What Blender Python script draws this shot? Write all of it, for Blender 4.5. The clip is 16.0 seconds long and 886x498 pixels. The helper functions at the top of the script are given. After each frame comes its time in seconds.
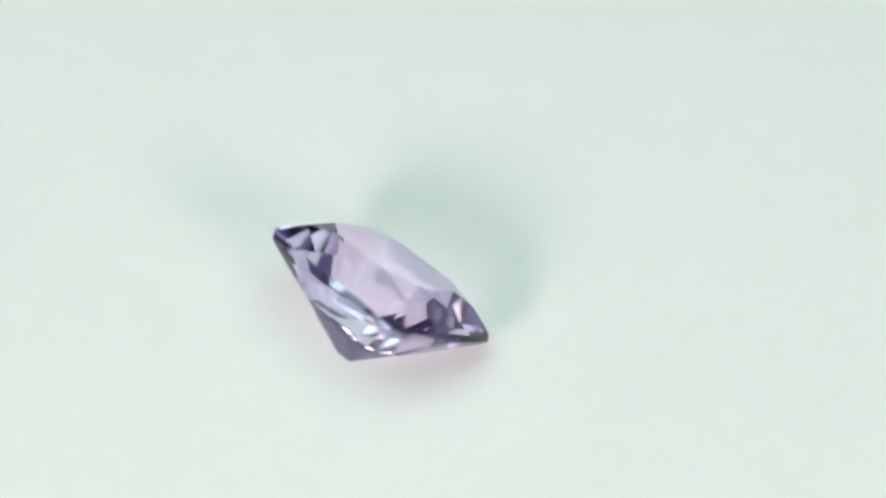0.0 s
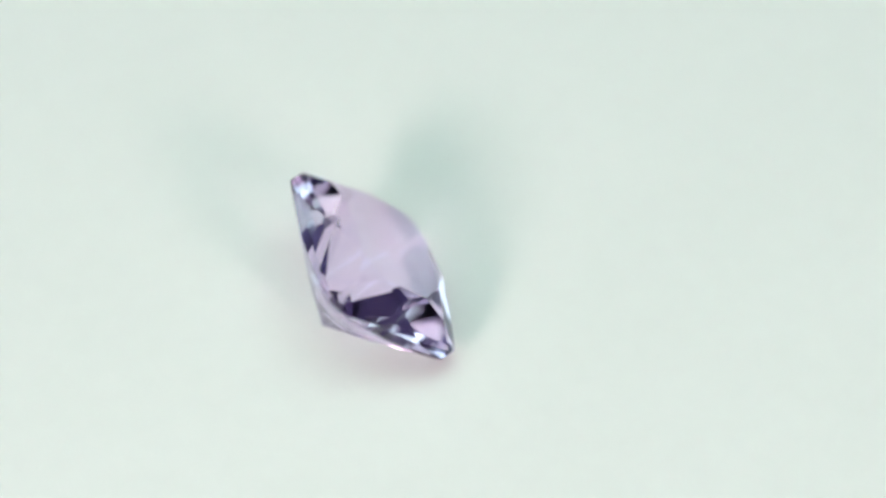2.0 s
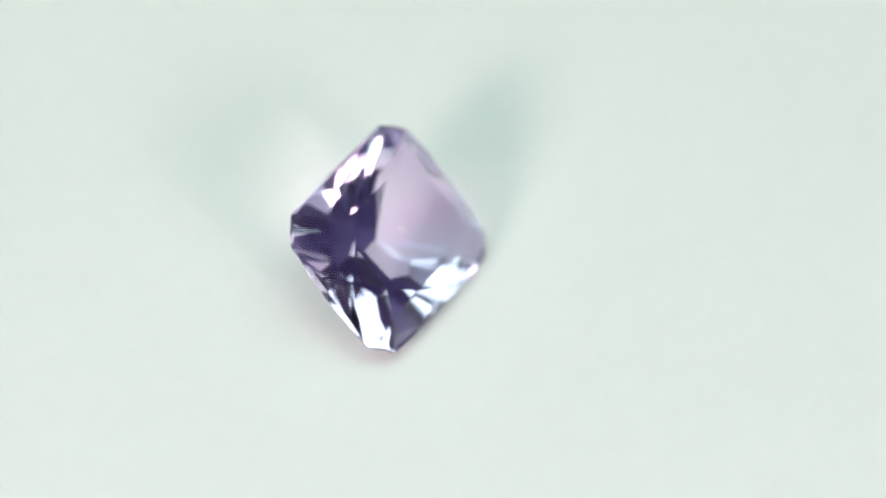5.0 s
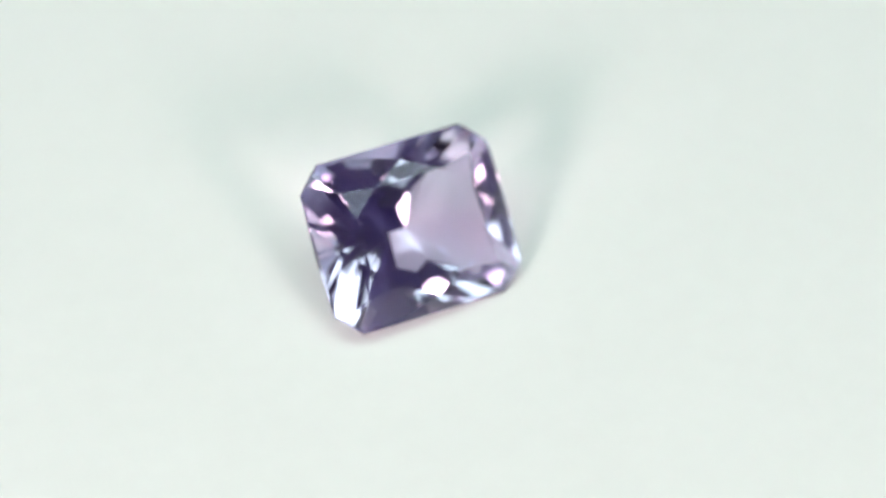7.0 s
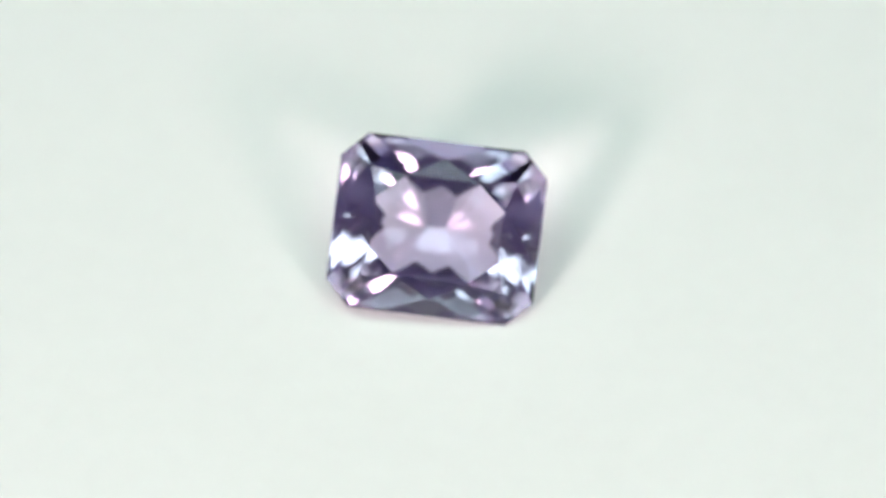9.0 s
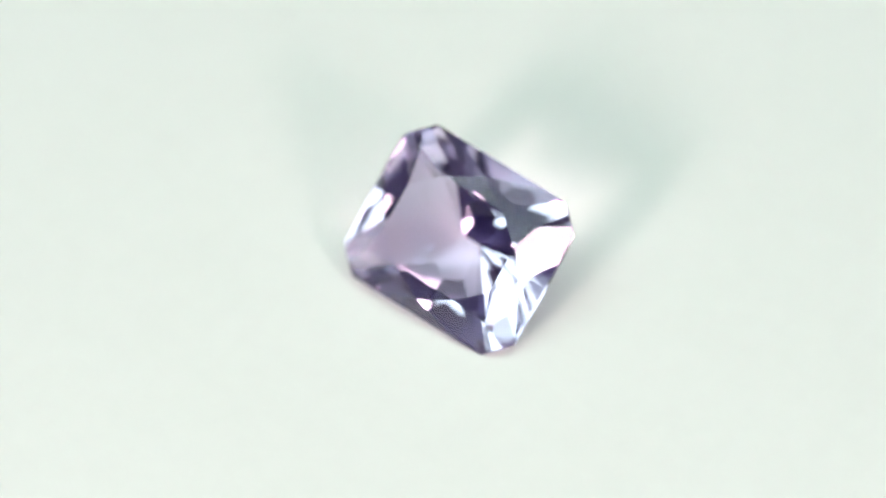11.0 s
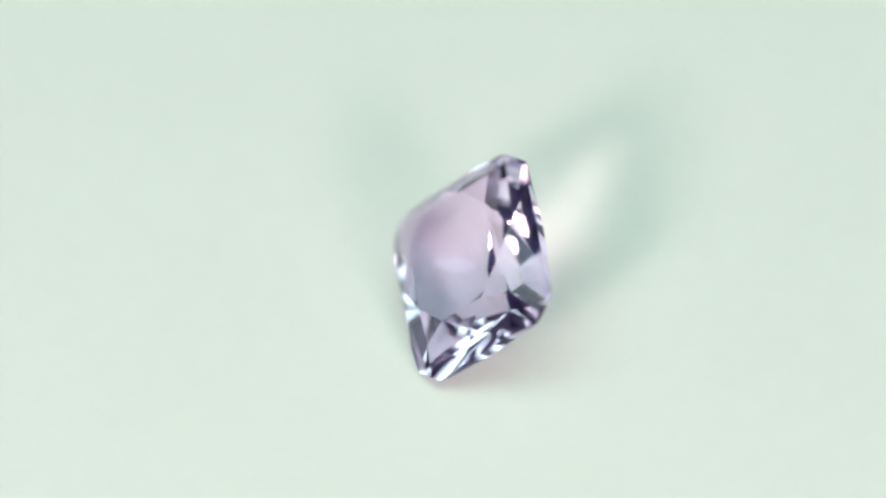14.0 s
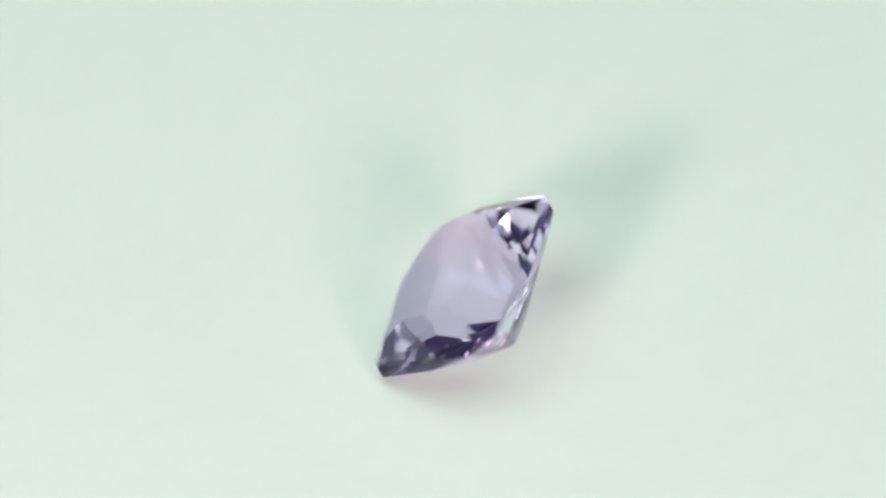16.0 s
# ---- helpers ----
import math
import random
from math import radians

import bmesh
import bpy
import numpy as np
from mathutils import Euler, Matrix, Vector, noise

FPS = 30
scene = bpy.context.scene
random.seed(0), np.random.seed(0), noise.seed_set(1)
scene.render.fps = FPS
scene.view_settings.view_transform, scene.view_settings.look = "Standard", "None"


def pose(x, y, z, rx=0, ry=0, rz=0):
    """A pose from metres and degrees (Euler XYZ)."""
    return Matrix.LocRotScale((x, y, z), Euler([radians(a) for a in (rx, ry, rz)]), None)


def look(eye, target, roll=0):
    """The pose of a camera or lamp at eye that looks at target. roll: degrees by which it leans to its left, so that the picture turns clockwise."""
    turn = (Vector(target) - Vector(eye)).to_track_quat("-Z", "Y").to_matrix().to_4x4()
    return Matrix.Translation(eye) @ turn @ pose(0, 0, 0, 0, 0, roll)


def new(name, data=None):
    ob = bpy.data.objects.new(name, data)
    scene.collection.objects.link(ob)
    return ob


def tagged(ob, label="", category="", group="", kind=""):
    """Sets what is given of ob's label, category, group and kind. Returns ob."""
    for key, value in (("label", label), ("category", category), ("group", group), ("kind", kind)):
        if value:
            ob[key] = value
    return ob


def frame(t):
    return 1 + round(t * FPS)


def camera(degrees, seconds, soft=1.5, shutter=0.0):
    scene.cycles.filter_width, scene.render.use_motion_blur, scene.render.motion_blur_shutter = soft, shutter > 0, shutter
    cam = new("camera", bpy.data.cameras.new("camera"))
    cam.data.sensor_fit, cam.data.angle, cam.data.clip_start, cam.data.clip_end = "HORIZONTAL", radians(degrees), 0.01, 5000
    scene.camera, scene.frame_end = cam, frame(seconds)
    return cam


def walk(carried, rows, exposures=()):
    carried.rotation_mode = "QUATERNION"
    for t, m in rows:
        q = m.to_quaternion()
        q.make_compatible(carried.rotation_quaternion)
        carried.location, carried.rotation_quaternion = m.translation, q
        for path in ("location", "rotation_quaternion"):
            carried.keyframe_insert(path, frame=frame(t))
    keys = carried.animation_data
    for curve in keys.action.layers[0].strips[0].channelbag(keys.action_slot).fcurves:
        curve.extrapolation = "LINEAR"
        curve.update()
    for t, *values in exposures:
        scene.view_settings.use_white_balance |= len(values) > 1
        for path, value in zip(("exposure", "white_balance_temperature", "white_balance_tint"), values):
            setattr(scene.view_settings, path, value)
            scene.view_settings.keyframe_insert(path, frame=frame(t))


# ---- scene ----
# ---- camera: stands still on its tripod, a long macro lens ----
MM = 0.001
EYE = (0.899 * MM, -174.804 * MM, 209.121 * MM)
AIM = (0.899 * MM, 3.454 * MM, 0.0)
cam = camera(8.276, 16.0, soft=2.5)
cam.data.dof.use_dof = True
cam.data.dof.focus_distance = 0.2687
cam.data.dof.aperture_fstop = 14
walk(cam, [(0.0, look(EYE, AIM)), (16.0, look(EYE, AIM))],
     exposures=[(0.0, -0.10, 6720, 8), (4.0, -0.10, 6740, 8), (6.5, -0.06, 6760, 11.5), (7.0, -0.02, 6780, 12), (9.0, -0.01, 6820, 12), (11.5, 0.01, 6900, 10),
                (12.2, -0.05, 6900, 7.5), (12.5, -0.16, 6890, 2.5), (12.8, -0.23, 6870, 1), (13.2, -0.23, 6870, 1), (13.6, -0.13, 6860, 2.5), (16.0, -0.13, 6860, 2.5)])

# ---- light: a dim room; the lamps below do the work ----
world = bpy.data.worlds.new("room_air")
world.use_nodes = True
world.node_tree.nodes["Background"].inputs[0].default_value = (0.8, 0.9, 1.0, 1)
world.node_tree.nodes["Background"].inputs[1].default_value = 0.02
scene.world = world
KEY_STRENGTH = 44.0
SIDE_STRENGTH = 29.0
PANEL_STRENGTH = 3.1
TURN_RATE = -15.283      # degrees a second
TURN_START = 9.32 + 15.283 * 8.2


# ---- materials ----
def material(name):
    m = bpy.data.materials.new(name)
    m.use_nodes = True
    return m, m.node_tree.nodes, m.node_tree.links


def painted(name, colour, rough, scale, spread=0.06, bump=0.0, metal=0.0, detail=6):
    m, n, l = material(name)
    b = n["Principled BSDF"]
    b.inputs["Roughness"].default_value = rough
    b.inputs["Metallic"].default_value = metal
    co = n.new("ShaderNodeTexCoord")
    fine = n.new("ShaderNodeTexNoise")
    fine.inputs["Scale"].default_value = scale
    fine.inputs["Detail"].default_value = detail
    broad = n.new("ShaderNodeTexNoise")
    broad.inputs["Scale"].default_value = scale * 0.08
    broad.inputs["Detail"].default_value = 3
    add = n.new("ShaderNodeMath")
    add.operation = "ADD"
    ramp = n.new("ShaderNodeValToRGB")
    lo = [max(0.0, c * (1 - spread)) for c in colour]
    hi = [min(1.0, c * (1 + spread)) for c in colour]
    ramp.color_ramp.elements[0].position = 0.35
    ramp.color_ramp.elements[1].position = 0.65
    ramp.color_ramp.elements[0].color = (*lo, 1)
    ramp.color_ramp.elements[1].color = (*hi, 1)
    half = n.new("ShaderNodeMath")
    half.operation = "MULTIPLY"
    half.inputs[1].default_value = 0.5
    l.new(co.outputs["Object"], fine.inputs["Vector"])
    l.new(co.outputs["Object"], broad.inputs["Vector"])
    l.new(fine.outputs["Fac"], add.inputs[0])
    l.new(broad.outputs["Fac"], add.inputs[1])
    l.new(add.outputs[0], half.inputs[0])
    l.new(half.outputs[0], ramp.inputs["Fac"])
    l.new(ramp.outputs["Color"], b.inputs["Base Color"])
    if bump:
        bp = n.new("ShaderNodeBump")
        bp.inputs["Strength"].default_value = bump
        bp.inputs["Distance"].default_value = 0.0002
        l.new(fine.outputs["Fac"], bp.inputs["Height"])
        l.new(bp.outputs["Normal"], b.inputs["Normal"])
    return m


def glowing(name, colour, strength):
    m, n, l = material(name)
    n.remove(n["Principled BSDF"])
    e = n.new("ShaderNodeEmission")
    e.inputs["Color"].default_value = (*colour, 1)
    e.inputs["Strength"].default_value = strength
    l.new(e.outputs[0], n["Material Output"].inputs["Surface"])
    return m


def crystal(name, tint, other, ior, rough):
    """Tinted clear stone that drifts between two hues in cloudy zones."""
    m, n, l = material(name)
    n.remove(n["Principled BSDF"])
    g = n.new("ShaderNodeBsdfGlass")
    g.inputs["IOR"].default_value = ior
    g.inputs["Roughness"].default_value = rough
    co = n.new("ShaderNodeTexCoord")
    zone = n.new("ShaderNodeTexNoise")
    zone.inputs["Scale"].default_value = 170
    zone.inputs["Detail"].default_value = 3
    ramp = n.new("ShaderNodeValToRGB")
    ramp.color_ramp.elements[0].position = 0.42
    ramp.color_ramp.elements[1].position = 0.58
    ramp.color_ramp.elements[0].color = (*tint, 1)
    ramp.color_ramp.elements[1].color = (*other, 1)
    l.new(co.outputs["Object"], zone.inputs["Vector"])
    l.new(zone.outputs["Fac"], ramp.inputs["Fac"])
    l.new(ramp.outputs["Color"], g.inputs["Color"])
    l.new(g.outputs[0], n["Material Output"].inputs["Surface"])
    return m


WHITE_TOP = painted("matt_white_acrylic", (0.802, 0.835, 0.818), 0.55, 900, 0.012, 0.05)
WHITE_SHEET = painted("white_card", (0.75, 0.81, 0.77), 0.7, 400, 0.02, 0.08)
# unseen walls: violet tints the stone's dark reflections, the pale one brightens them
VIOLET_REFLECTION_PAINT = painted("violet_reflection_paint", (0.44, 0.37, 0.68), 0.8, 30, 0.12, 0.2)
BRIGHT_REFLECTION_PAINT = painted("pale_lilac_reflection_paint", (0.84, 0.75, 0.98), 0.8, 30, 0.08, 0.2)
CEILING_PAINT = painted("white_ceiling_paint", (0.78, 0.78, 0.78), 0.85, 30, 0.08, 0.2)
BLACK_METAL = painted("black_powder_coat", (0.02, 0.02, 0.022), 0.45, 500, 0.2, 0.1)
WOOD = painted("light_wood", (0.42, 0.33, 0.24), 0.5, 40, 0.3, 0.2)
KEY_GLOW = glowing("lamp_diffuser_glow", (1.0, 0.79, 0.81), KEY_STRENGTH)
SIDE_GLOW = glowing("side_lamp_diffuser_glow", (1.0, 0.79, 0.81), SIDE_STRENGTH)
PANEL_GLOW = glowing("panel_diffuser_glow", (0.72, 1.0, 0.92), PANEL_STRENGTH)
STONE = crystal("pale_violet_crystal", (0.957, 0.908, 1.0), (0.930, 0.916, 1.0), 1.55, 0.0)


# ---- mesh helpers ----
def part(name, bm, mat, parent=None, label=""):
    me = bpy.data.meshes.new(name)
    bm.to_mesh(me)
    bm.free()
    me.materials.append(mat)
    ob = new(name, me)
    if parent:
        ob.parent = parent
    if label:
        tagged(ob, label)
    return ob


def box(x0, y0, z0, x1, y1, z1, bevel=0.0):
    bm = bmesh.new()
    bmesh.ops.create_cube(bm, size=1)
    for v in bm.verts:
        v.co = Vector(((x0 + x1) / 2 + v.co.x * (x1 - x0), (y0 + y1) / 2 + v.co.y * (y1 - y0), (z0 + z1) / 2 + v.co.z * (z1 - z0)))
    if bevel:
        bmesh.ops.bevel(bm, geom=bm.edges[:], offset=bevel, segments=3, affect="EDGES", profile=0.5)
    return bm


def turned(profile, steps=64):
    """A solid of revolution about z from (radius, height) pairs."""
    bm = bmesh.new()
    rings = []
    for r, z in profile:
        if r <= 0:
            rings.append([bm.verts.new((0, 0, z))])
        else:
            rings.append([bm.verts.new((r * math.cos(2 * math.pi * i / steps), r * math.sin(2 * math.pi * i / steps), z)) for i in range(steps)])
    for a, b in zip(rings, rings[1:]):
        for i in range(steps):
            j = (i + 1) % steps
            if len(a) == 1:
                bm.faces.new((a[0], b[i], b[j]))
            elif len(b) == 1:
                bm.faces.new((a[i], a[j], b[0]))
            else:
                bm.faces.new((a[i], a[j], b[j], b[i]))
    bmesh.ops.recalc_face_normals(bm, faces=bm.faces[:])
    return bm


# ---- the unseen room round the table, coloured for the stone's reflections ----
W, H = 0.95, 1.2
FLOOR = -0.78
tagged(part("floor", box(-W, -W, FLOOR - 0.1, W, W, FLOOR), WOOD), "light wooden floor under the table", "floor", kind="structure")
tagged(part("ceiling", box(-W, -W, H, W, W, H + 0.1), CEILING_PAINT), "white painted ceiling above the table", "ceiling", kind="structure")
for nm, b in (("wall_north", (-W - 0.1, W, FLOOR - 0.1, W + 0.1, W + 0.1, H + 0.1)), ("wall_south", (-W - 0.1, -W - 0.1, FLOOR - 0.1, W + 0.1, -W, H + 0.1)),
              ("wall_east", (W, -W, FLOOR - 0.1, W + 0.1, W, H + 0.1)), ("wall_west", (-W - 0.1, -W, FLOOR - 0.1, -W, W, H + 0.1))):
    pale = nm == "wall_south"
    tagged(part(nm, box(*b), BRIGHT_REFLECTION_PAINT if pale else VIOLET_REFLECTION_PAINT), "unseen pale lilac wall, added to brighten reflections in the gemstone" if pale else "unseen violet wall, coloured to tint dark reflections in the gemstone", "wall", kind="structure")


# ---- the table, the white card and the turntable ----
def make_table():
    t = tagged(new("table"), "light wooden table under the white card", "table")
    t.location = (0, 0, FLOOR)
    part("tabletop", box(-0.6, -0.45, 0.715, 0.6, 0.45, 0.745, 0.003), WOOD, t)
    for sx in (-1, 1):
        for sy in (-1, 1):
            part("leg", box(sx * 0.56 - 0.025, sy * 0.41 - 0.025, 0, sx * 0.56 + 0.025, sy * 0.41 + 0.025, 0.715, 0.003), WOOD, t)
    return t


make_table()
CARD_TOP = FLOOR + 0.745 + 0.002
tagged(part("white_card", box(-0.5, -0.16, FLOOR + 0.745, 0.5, 0.42, CARD_TOP, 0.0006), WHITE_SHEET), "plain white card lying on the table", "card")


def make_turntable():
    t = tagged(new("turntable"), "white round motorised turntable under the gemstone", "turntable")
    t.location = (0, 0, CARD_TOP)
    top = -CARD_TOP
    part("base", turned([(0, 0), (0.062, 0), (0.065, 0.003), (0.065, top - 0.011), (0.06, top - 0.009), (0, top - 0.009)]), WHITE_SHEET, t)
    disc = part("disc", turned([(0, top - 0.009), (0.088, top - 0.009), (0.09, top - 0.007), (0.09, top - 0.0015), (0.0885, top), (0, top)], 128), WHITE_TOP, t, "matt white rotating disc")
    return disc


turntable_disc = make_turntable()


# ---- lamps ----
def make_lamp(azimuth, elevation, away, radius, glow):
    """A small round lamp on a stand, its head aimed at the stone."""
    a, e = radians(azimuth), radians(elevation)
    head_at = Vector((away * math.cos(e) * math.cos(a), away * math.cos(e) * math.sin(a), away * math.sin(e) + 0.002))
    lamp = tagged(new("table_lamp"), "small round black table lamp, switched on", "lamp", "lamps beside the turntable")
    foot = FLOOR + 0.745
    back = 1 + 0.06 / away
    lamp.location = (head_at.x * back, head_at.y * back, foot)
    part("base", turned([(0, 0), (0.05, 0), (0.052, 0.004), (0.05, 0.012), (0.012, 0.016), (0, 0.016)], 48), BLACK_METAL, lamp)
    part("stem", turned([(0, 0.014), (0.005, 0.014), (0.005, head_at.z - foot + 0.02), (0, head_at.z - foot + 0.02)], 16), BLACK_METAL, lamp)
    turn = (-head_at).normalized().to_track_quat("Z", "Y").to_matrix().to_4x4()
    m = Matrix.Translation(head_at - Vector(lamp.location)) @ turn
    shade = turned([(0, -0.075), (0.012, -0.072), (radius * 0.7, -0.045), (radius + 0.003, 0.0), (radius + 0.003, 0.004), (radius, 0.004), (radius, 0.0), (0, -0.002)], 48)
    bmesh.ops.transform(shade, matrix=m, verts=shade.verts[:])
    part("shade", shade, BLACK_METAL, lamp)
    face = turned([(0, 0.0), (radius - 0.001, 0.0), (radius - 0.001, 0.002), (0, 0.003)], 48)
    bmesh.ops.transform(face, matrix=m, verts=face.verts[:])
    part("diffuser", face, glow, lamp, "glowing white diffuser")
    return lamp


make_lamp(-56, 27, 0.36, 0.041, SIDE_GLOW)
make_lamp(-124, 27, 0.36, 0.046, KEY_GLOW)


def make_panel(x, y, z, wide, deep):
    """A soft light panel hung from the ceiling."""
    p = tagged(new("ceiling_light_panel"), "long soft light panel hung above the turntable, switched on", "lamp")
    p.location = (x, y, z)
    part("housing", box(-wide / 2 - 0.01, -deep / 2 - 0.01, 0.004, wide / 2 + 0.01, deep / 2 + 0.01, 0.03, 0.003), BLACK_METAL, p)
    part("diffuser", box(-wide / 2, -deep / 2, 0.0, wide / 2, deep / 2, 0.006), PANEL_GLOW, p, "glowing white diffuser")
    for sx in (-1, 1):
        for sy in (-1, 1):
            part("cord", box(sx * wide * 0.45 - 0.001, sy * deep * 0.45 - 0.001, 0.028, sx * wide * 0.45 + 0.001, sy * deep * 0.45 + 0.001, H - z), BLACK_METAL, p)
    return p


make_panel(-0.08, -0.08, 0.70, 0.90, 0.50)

# ---- the stone: a cut-cornered brilliant, cut out of a block facet by facet ----
LONG, SHORT, CHAMFER = 4.61, 3.887, 1.12      # half length, half width, cut of the corners
GIRDLE = 0.10                               # half thickness of the girdle
TABLE_UP = 1.34                             # the table above the girdle
DEPTH, KEEL = 3.78, 0.42                    # the keel below the girdle, its half length
FAN = ((0.0, 36.3), (10.0, 36.1), (20.0, 36.2), (40.0, 35.5), (64.0, 36.9), (77.0, 38.3), (90.0, 39.0))      # way and slope of the mains of one quarter, in degrees
BELT = ((5.0, 2.4, 41.4), (40.0, 3.4, 37.0), (86.0, 1.9, 42.9))                  # way, reach from the keel, slope
SIDE_HALF, SIDE_STRIP, END_HALF, END_STRIP = 49.0, 62.0, 48.0, 61.0
CORNER_HALF, CORNER_WAY = 46.0, 41.0
SKEW = 0.005                                # how far the mains are off true
TILT, LEAN, SPIN = 0.72649, 0.06372, -0.04233
OFF_AXIS = Vector((0.5257, 2.077, 0.0))


def plane_through(a, b, c):
    a, b, c = Vector(a), Vector(b), Vector(c)
    n = (b - a).cross(c - a).normalized()
    if n.dot(a) < 0:
        n = -n
    return n, n.dot(a)


def facet_planes():
    planes = [("table_facet", Vector((0, 0, 1)), TABLE_UP)]
    corner = Vector((1, 1, 0)).normalized()
    reach = (LONG + SHORT - CHAMFER) / math.sqrt(2)
    for n, d in ((Vector((1, 0, 0)), LONG), (Vector((0, 1, 0)), SHORT), (corner, reach)):
        for sx in (-1, 1):
            for sy in (-1, 1):
                planes.append(("girdle", Vector((n.x * sx, n.y * sy, 0)), d))
    # crown: eight stars, eight kites, eight facets on the girdle
    x1, y1, x2, y2, h = 1.58, 2.25, 2.86, 1.14, TABLE_UP
    top, side, cut = (0, 3.13, 1.03), (3.76, 0, 0.87), (3.24, 2.46, 0.90)
    g = GIRDLE
    crown = [plane_through((-x1, y1, h), (x1, y1, h), top), plane_through((x2, y2, h), (x2, -y2, h), side), plane_through((x1, y1, h), (x2, y2, h), cut),
             plane_through((x1, y1, h), top, cut), plane_through((x2, y2, h), cut, side),
             plane_through((-1, SHORT, g), (1, SHORT, g), top), plane_through((LONG, -1, g), (LONG, 1, g), side),
             plane_through((LONG, SHORT - CHAMFER, g), (LONG - CHAMFER, SHORT, g), cut)]
    for kind, (n, d) in zip(("star_facet",) * 3 + ("bezel_facet",) * 2 + ("crown_side_facet",) * 3, crown):
        for sx in (-1, 1):
            for sy in (-1, 1):
                planes.append((kind, Vector((n.x * sx, n.y * sy, n.z)), d))
    # pavilion: a fan of mains round the keel, a steeper belt, then a strip and two halves along each side of the girdle
    g = -GIRDLE
    rng = random.Random(5)
    below, done = [], set()
    for way, slope in FAN:
        below.append(("pavilion_main", sloped(way, slope), Vector((KEEL if way < 89 else 0, 0, -DEPTH))))
    for way, reach, slope in BELT:
        w = radians(way)
        on = Vector((reach * math.cos(w), reach * math.sin(w), 0))
        on.z = max((n.dot(p) - n.x * on.x - n.y * on.y) / n.z for k, n, p in below if k == "pavilion_main")
        below.append(("pavilion_belt", sloped(way, slope), on))
    side_end, end_end = Vector((LONG - CHAMFER, SHORT, g)), Vector((LONG, SHORT - CHAMFER, g))
    for way, slope, p in ((87.5, SIDE_STRIP, side_end), (86, SIDE_HALF, side_end), (2.5, END_STRIP, end_end), (5, END_HALF, end_end),
                          (CORNER_WAY + 11, CORNER_HALF, side_end), (CORNER_WAY - 11, CORNER_HALF, end_end)):
        below.append(("pavilion_strip" if slope in (SIDE_STRIP, END_STRIP) else "pavilion_half", sloped(way, slope), p))
    for kind, n, p in below:
        for sx in (-1, 1):
            for sy in (-1, 1):
                skew = Vector((rng.uniform(-1, 1), rng.uniform(-1, 1), 0)) * SKEW if kind == "pavilion_main" else Vector()
                m, q = (Vector((n.x * sx, n.y * sy, n.z)) + skew).normalized(), Vector((p.x * sx, p.y * sy, p.z))
                if (kind, sx * n.x, sy * n.y) not in done:
                    done.add((kind, sx * n.x, sy * n.y))
                    planes.append((kind, m, m.dot(q)))
    return list({(k, round(n.x, 4), round(n.y, 4), round(n.z, 4)): (k, n, d) for k, n, d in planes}.values())


def sloped(way, slope):
    """The normal of a facet below the girdle that faces the way given and is so steep, both in degrees."""
    w, e = radians(way), radians(slope)
    return Vector((math.cos(w) * math.sin(e), math.sin(w) * math.sin(e), -math.cos(e)))


def make_stone():
    planes = facet_planes()
    bm = bmesh.new()
    bmesh.ops.create_cube(bm, size=20)
    for kind, n, d in planes:
        cut = bmesh.ops.bisect_plane(bm, geom=bm.verts[:] + bm.edges[:] + bm.faces[:], dist=1e-5, plane_co=n * d, plane_no=n, clear_outer=True)
        edges = [e for e in cut["geom_cut"] if isinstance(e, bmesh.types.BMEdge)]
        if len(edges) > 2:
            bmesh.ops.contextual_create(bm, geom=edges)
    bmesh.ops.recalc_face_normals(bm, faces=bm.faces[:])
    bm.normal_update()
    groups = {}
    for f in bm.faces:
        kind = max(planes, key=lambda p: p[1].dot(f.normal))[0]
        groups.setdefault(kind, []).append([v.co.copy() for v in f.verts])
    bm.free()
    stand = Matrix.Rotation(LEAN, 3, "Y") @ Matrix.Rotation(TILT, 3, "X") @ Matrix.Rotation(SPIN, 3, "Z")
    low = min((stand @ c).z for polys in groups.values() for poly in polys for c in poly)
    stone = tagged(new("gemstone"), "pale violet faceted gemstone resting tilted on a white turntable", "gemstone")
    names = {"table_facet": "large flat clear table facet on top", "star_facet": "small violet star facet beside the table", "bezel_facet": "violet kite-shaped crown facet",
             "crown_side_facet": "long violet crown facet along the girdle", "girdle": "thin clear girdle band",
             "pavilion_main": "violet facet that runs to the keel", "pavilion_belt": "violet facet in the belt round the keel facets",
             "pavilion_half": "narrow violet facet under a corner of the girdle", "pavilion_strip": "steep violet facet along the girdle"}
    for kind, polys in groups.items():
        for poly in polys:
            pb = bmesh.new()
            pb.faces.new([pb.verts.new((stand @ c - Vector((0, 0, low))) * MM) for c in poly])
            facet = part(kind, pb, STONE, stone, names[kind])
            facet.visible_shadow = kind not in ("table_facet", "pavilion_main")    # shadow off: lamplight passes unbent, in place of light refracted through the stone
    return stone


gemstone = make_stone()


def motions():
    """The disc turns evenly and carries the stone round."""
    stone_rows, disc_rows = [], []
    for i in range(33):
        t = i * 0.5
        turn = Matrix.Rotation(radians(TURN_START + TURN_RATE * t), 4, "Z")
        stone_rows.append((t, turn @ Matrix.Translation(OFF_AXIS * MM)))
        disc_rows.append((t, turn))
    walk(gemstone, stone_rows)
    walk(turntable_disc, disc_rows)


motions()
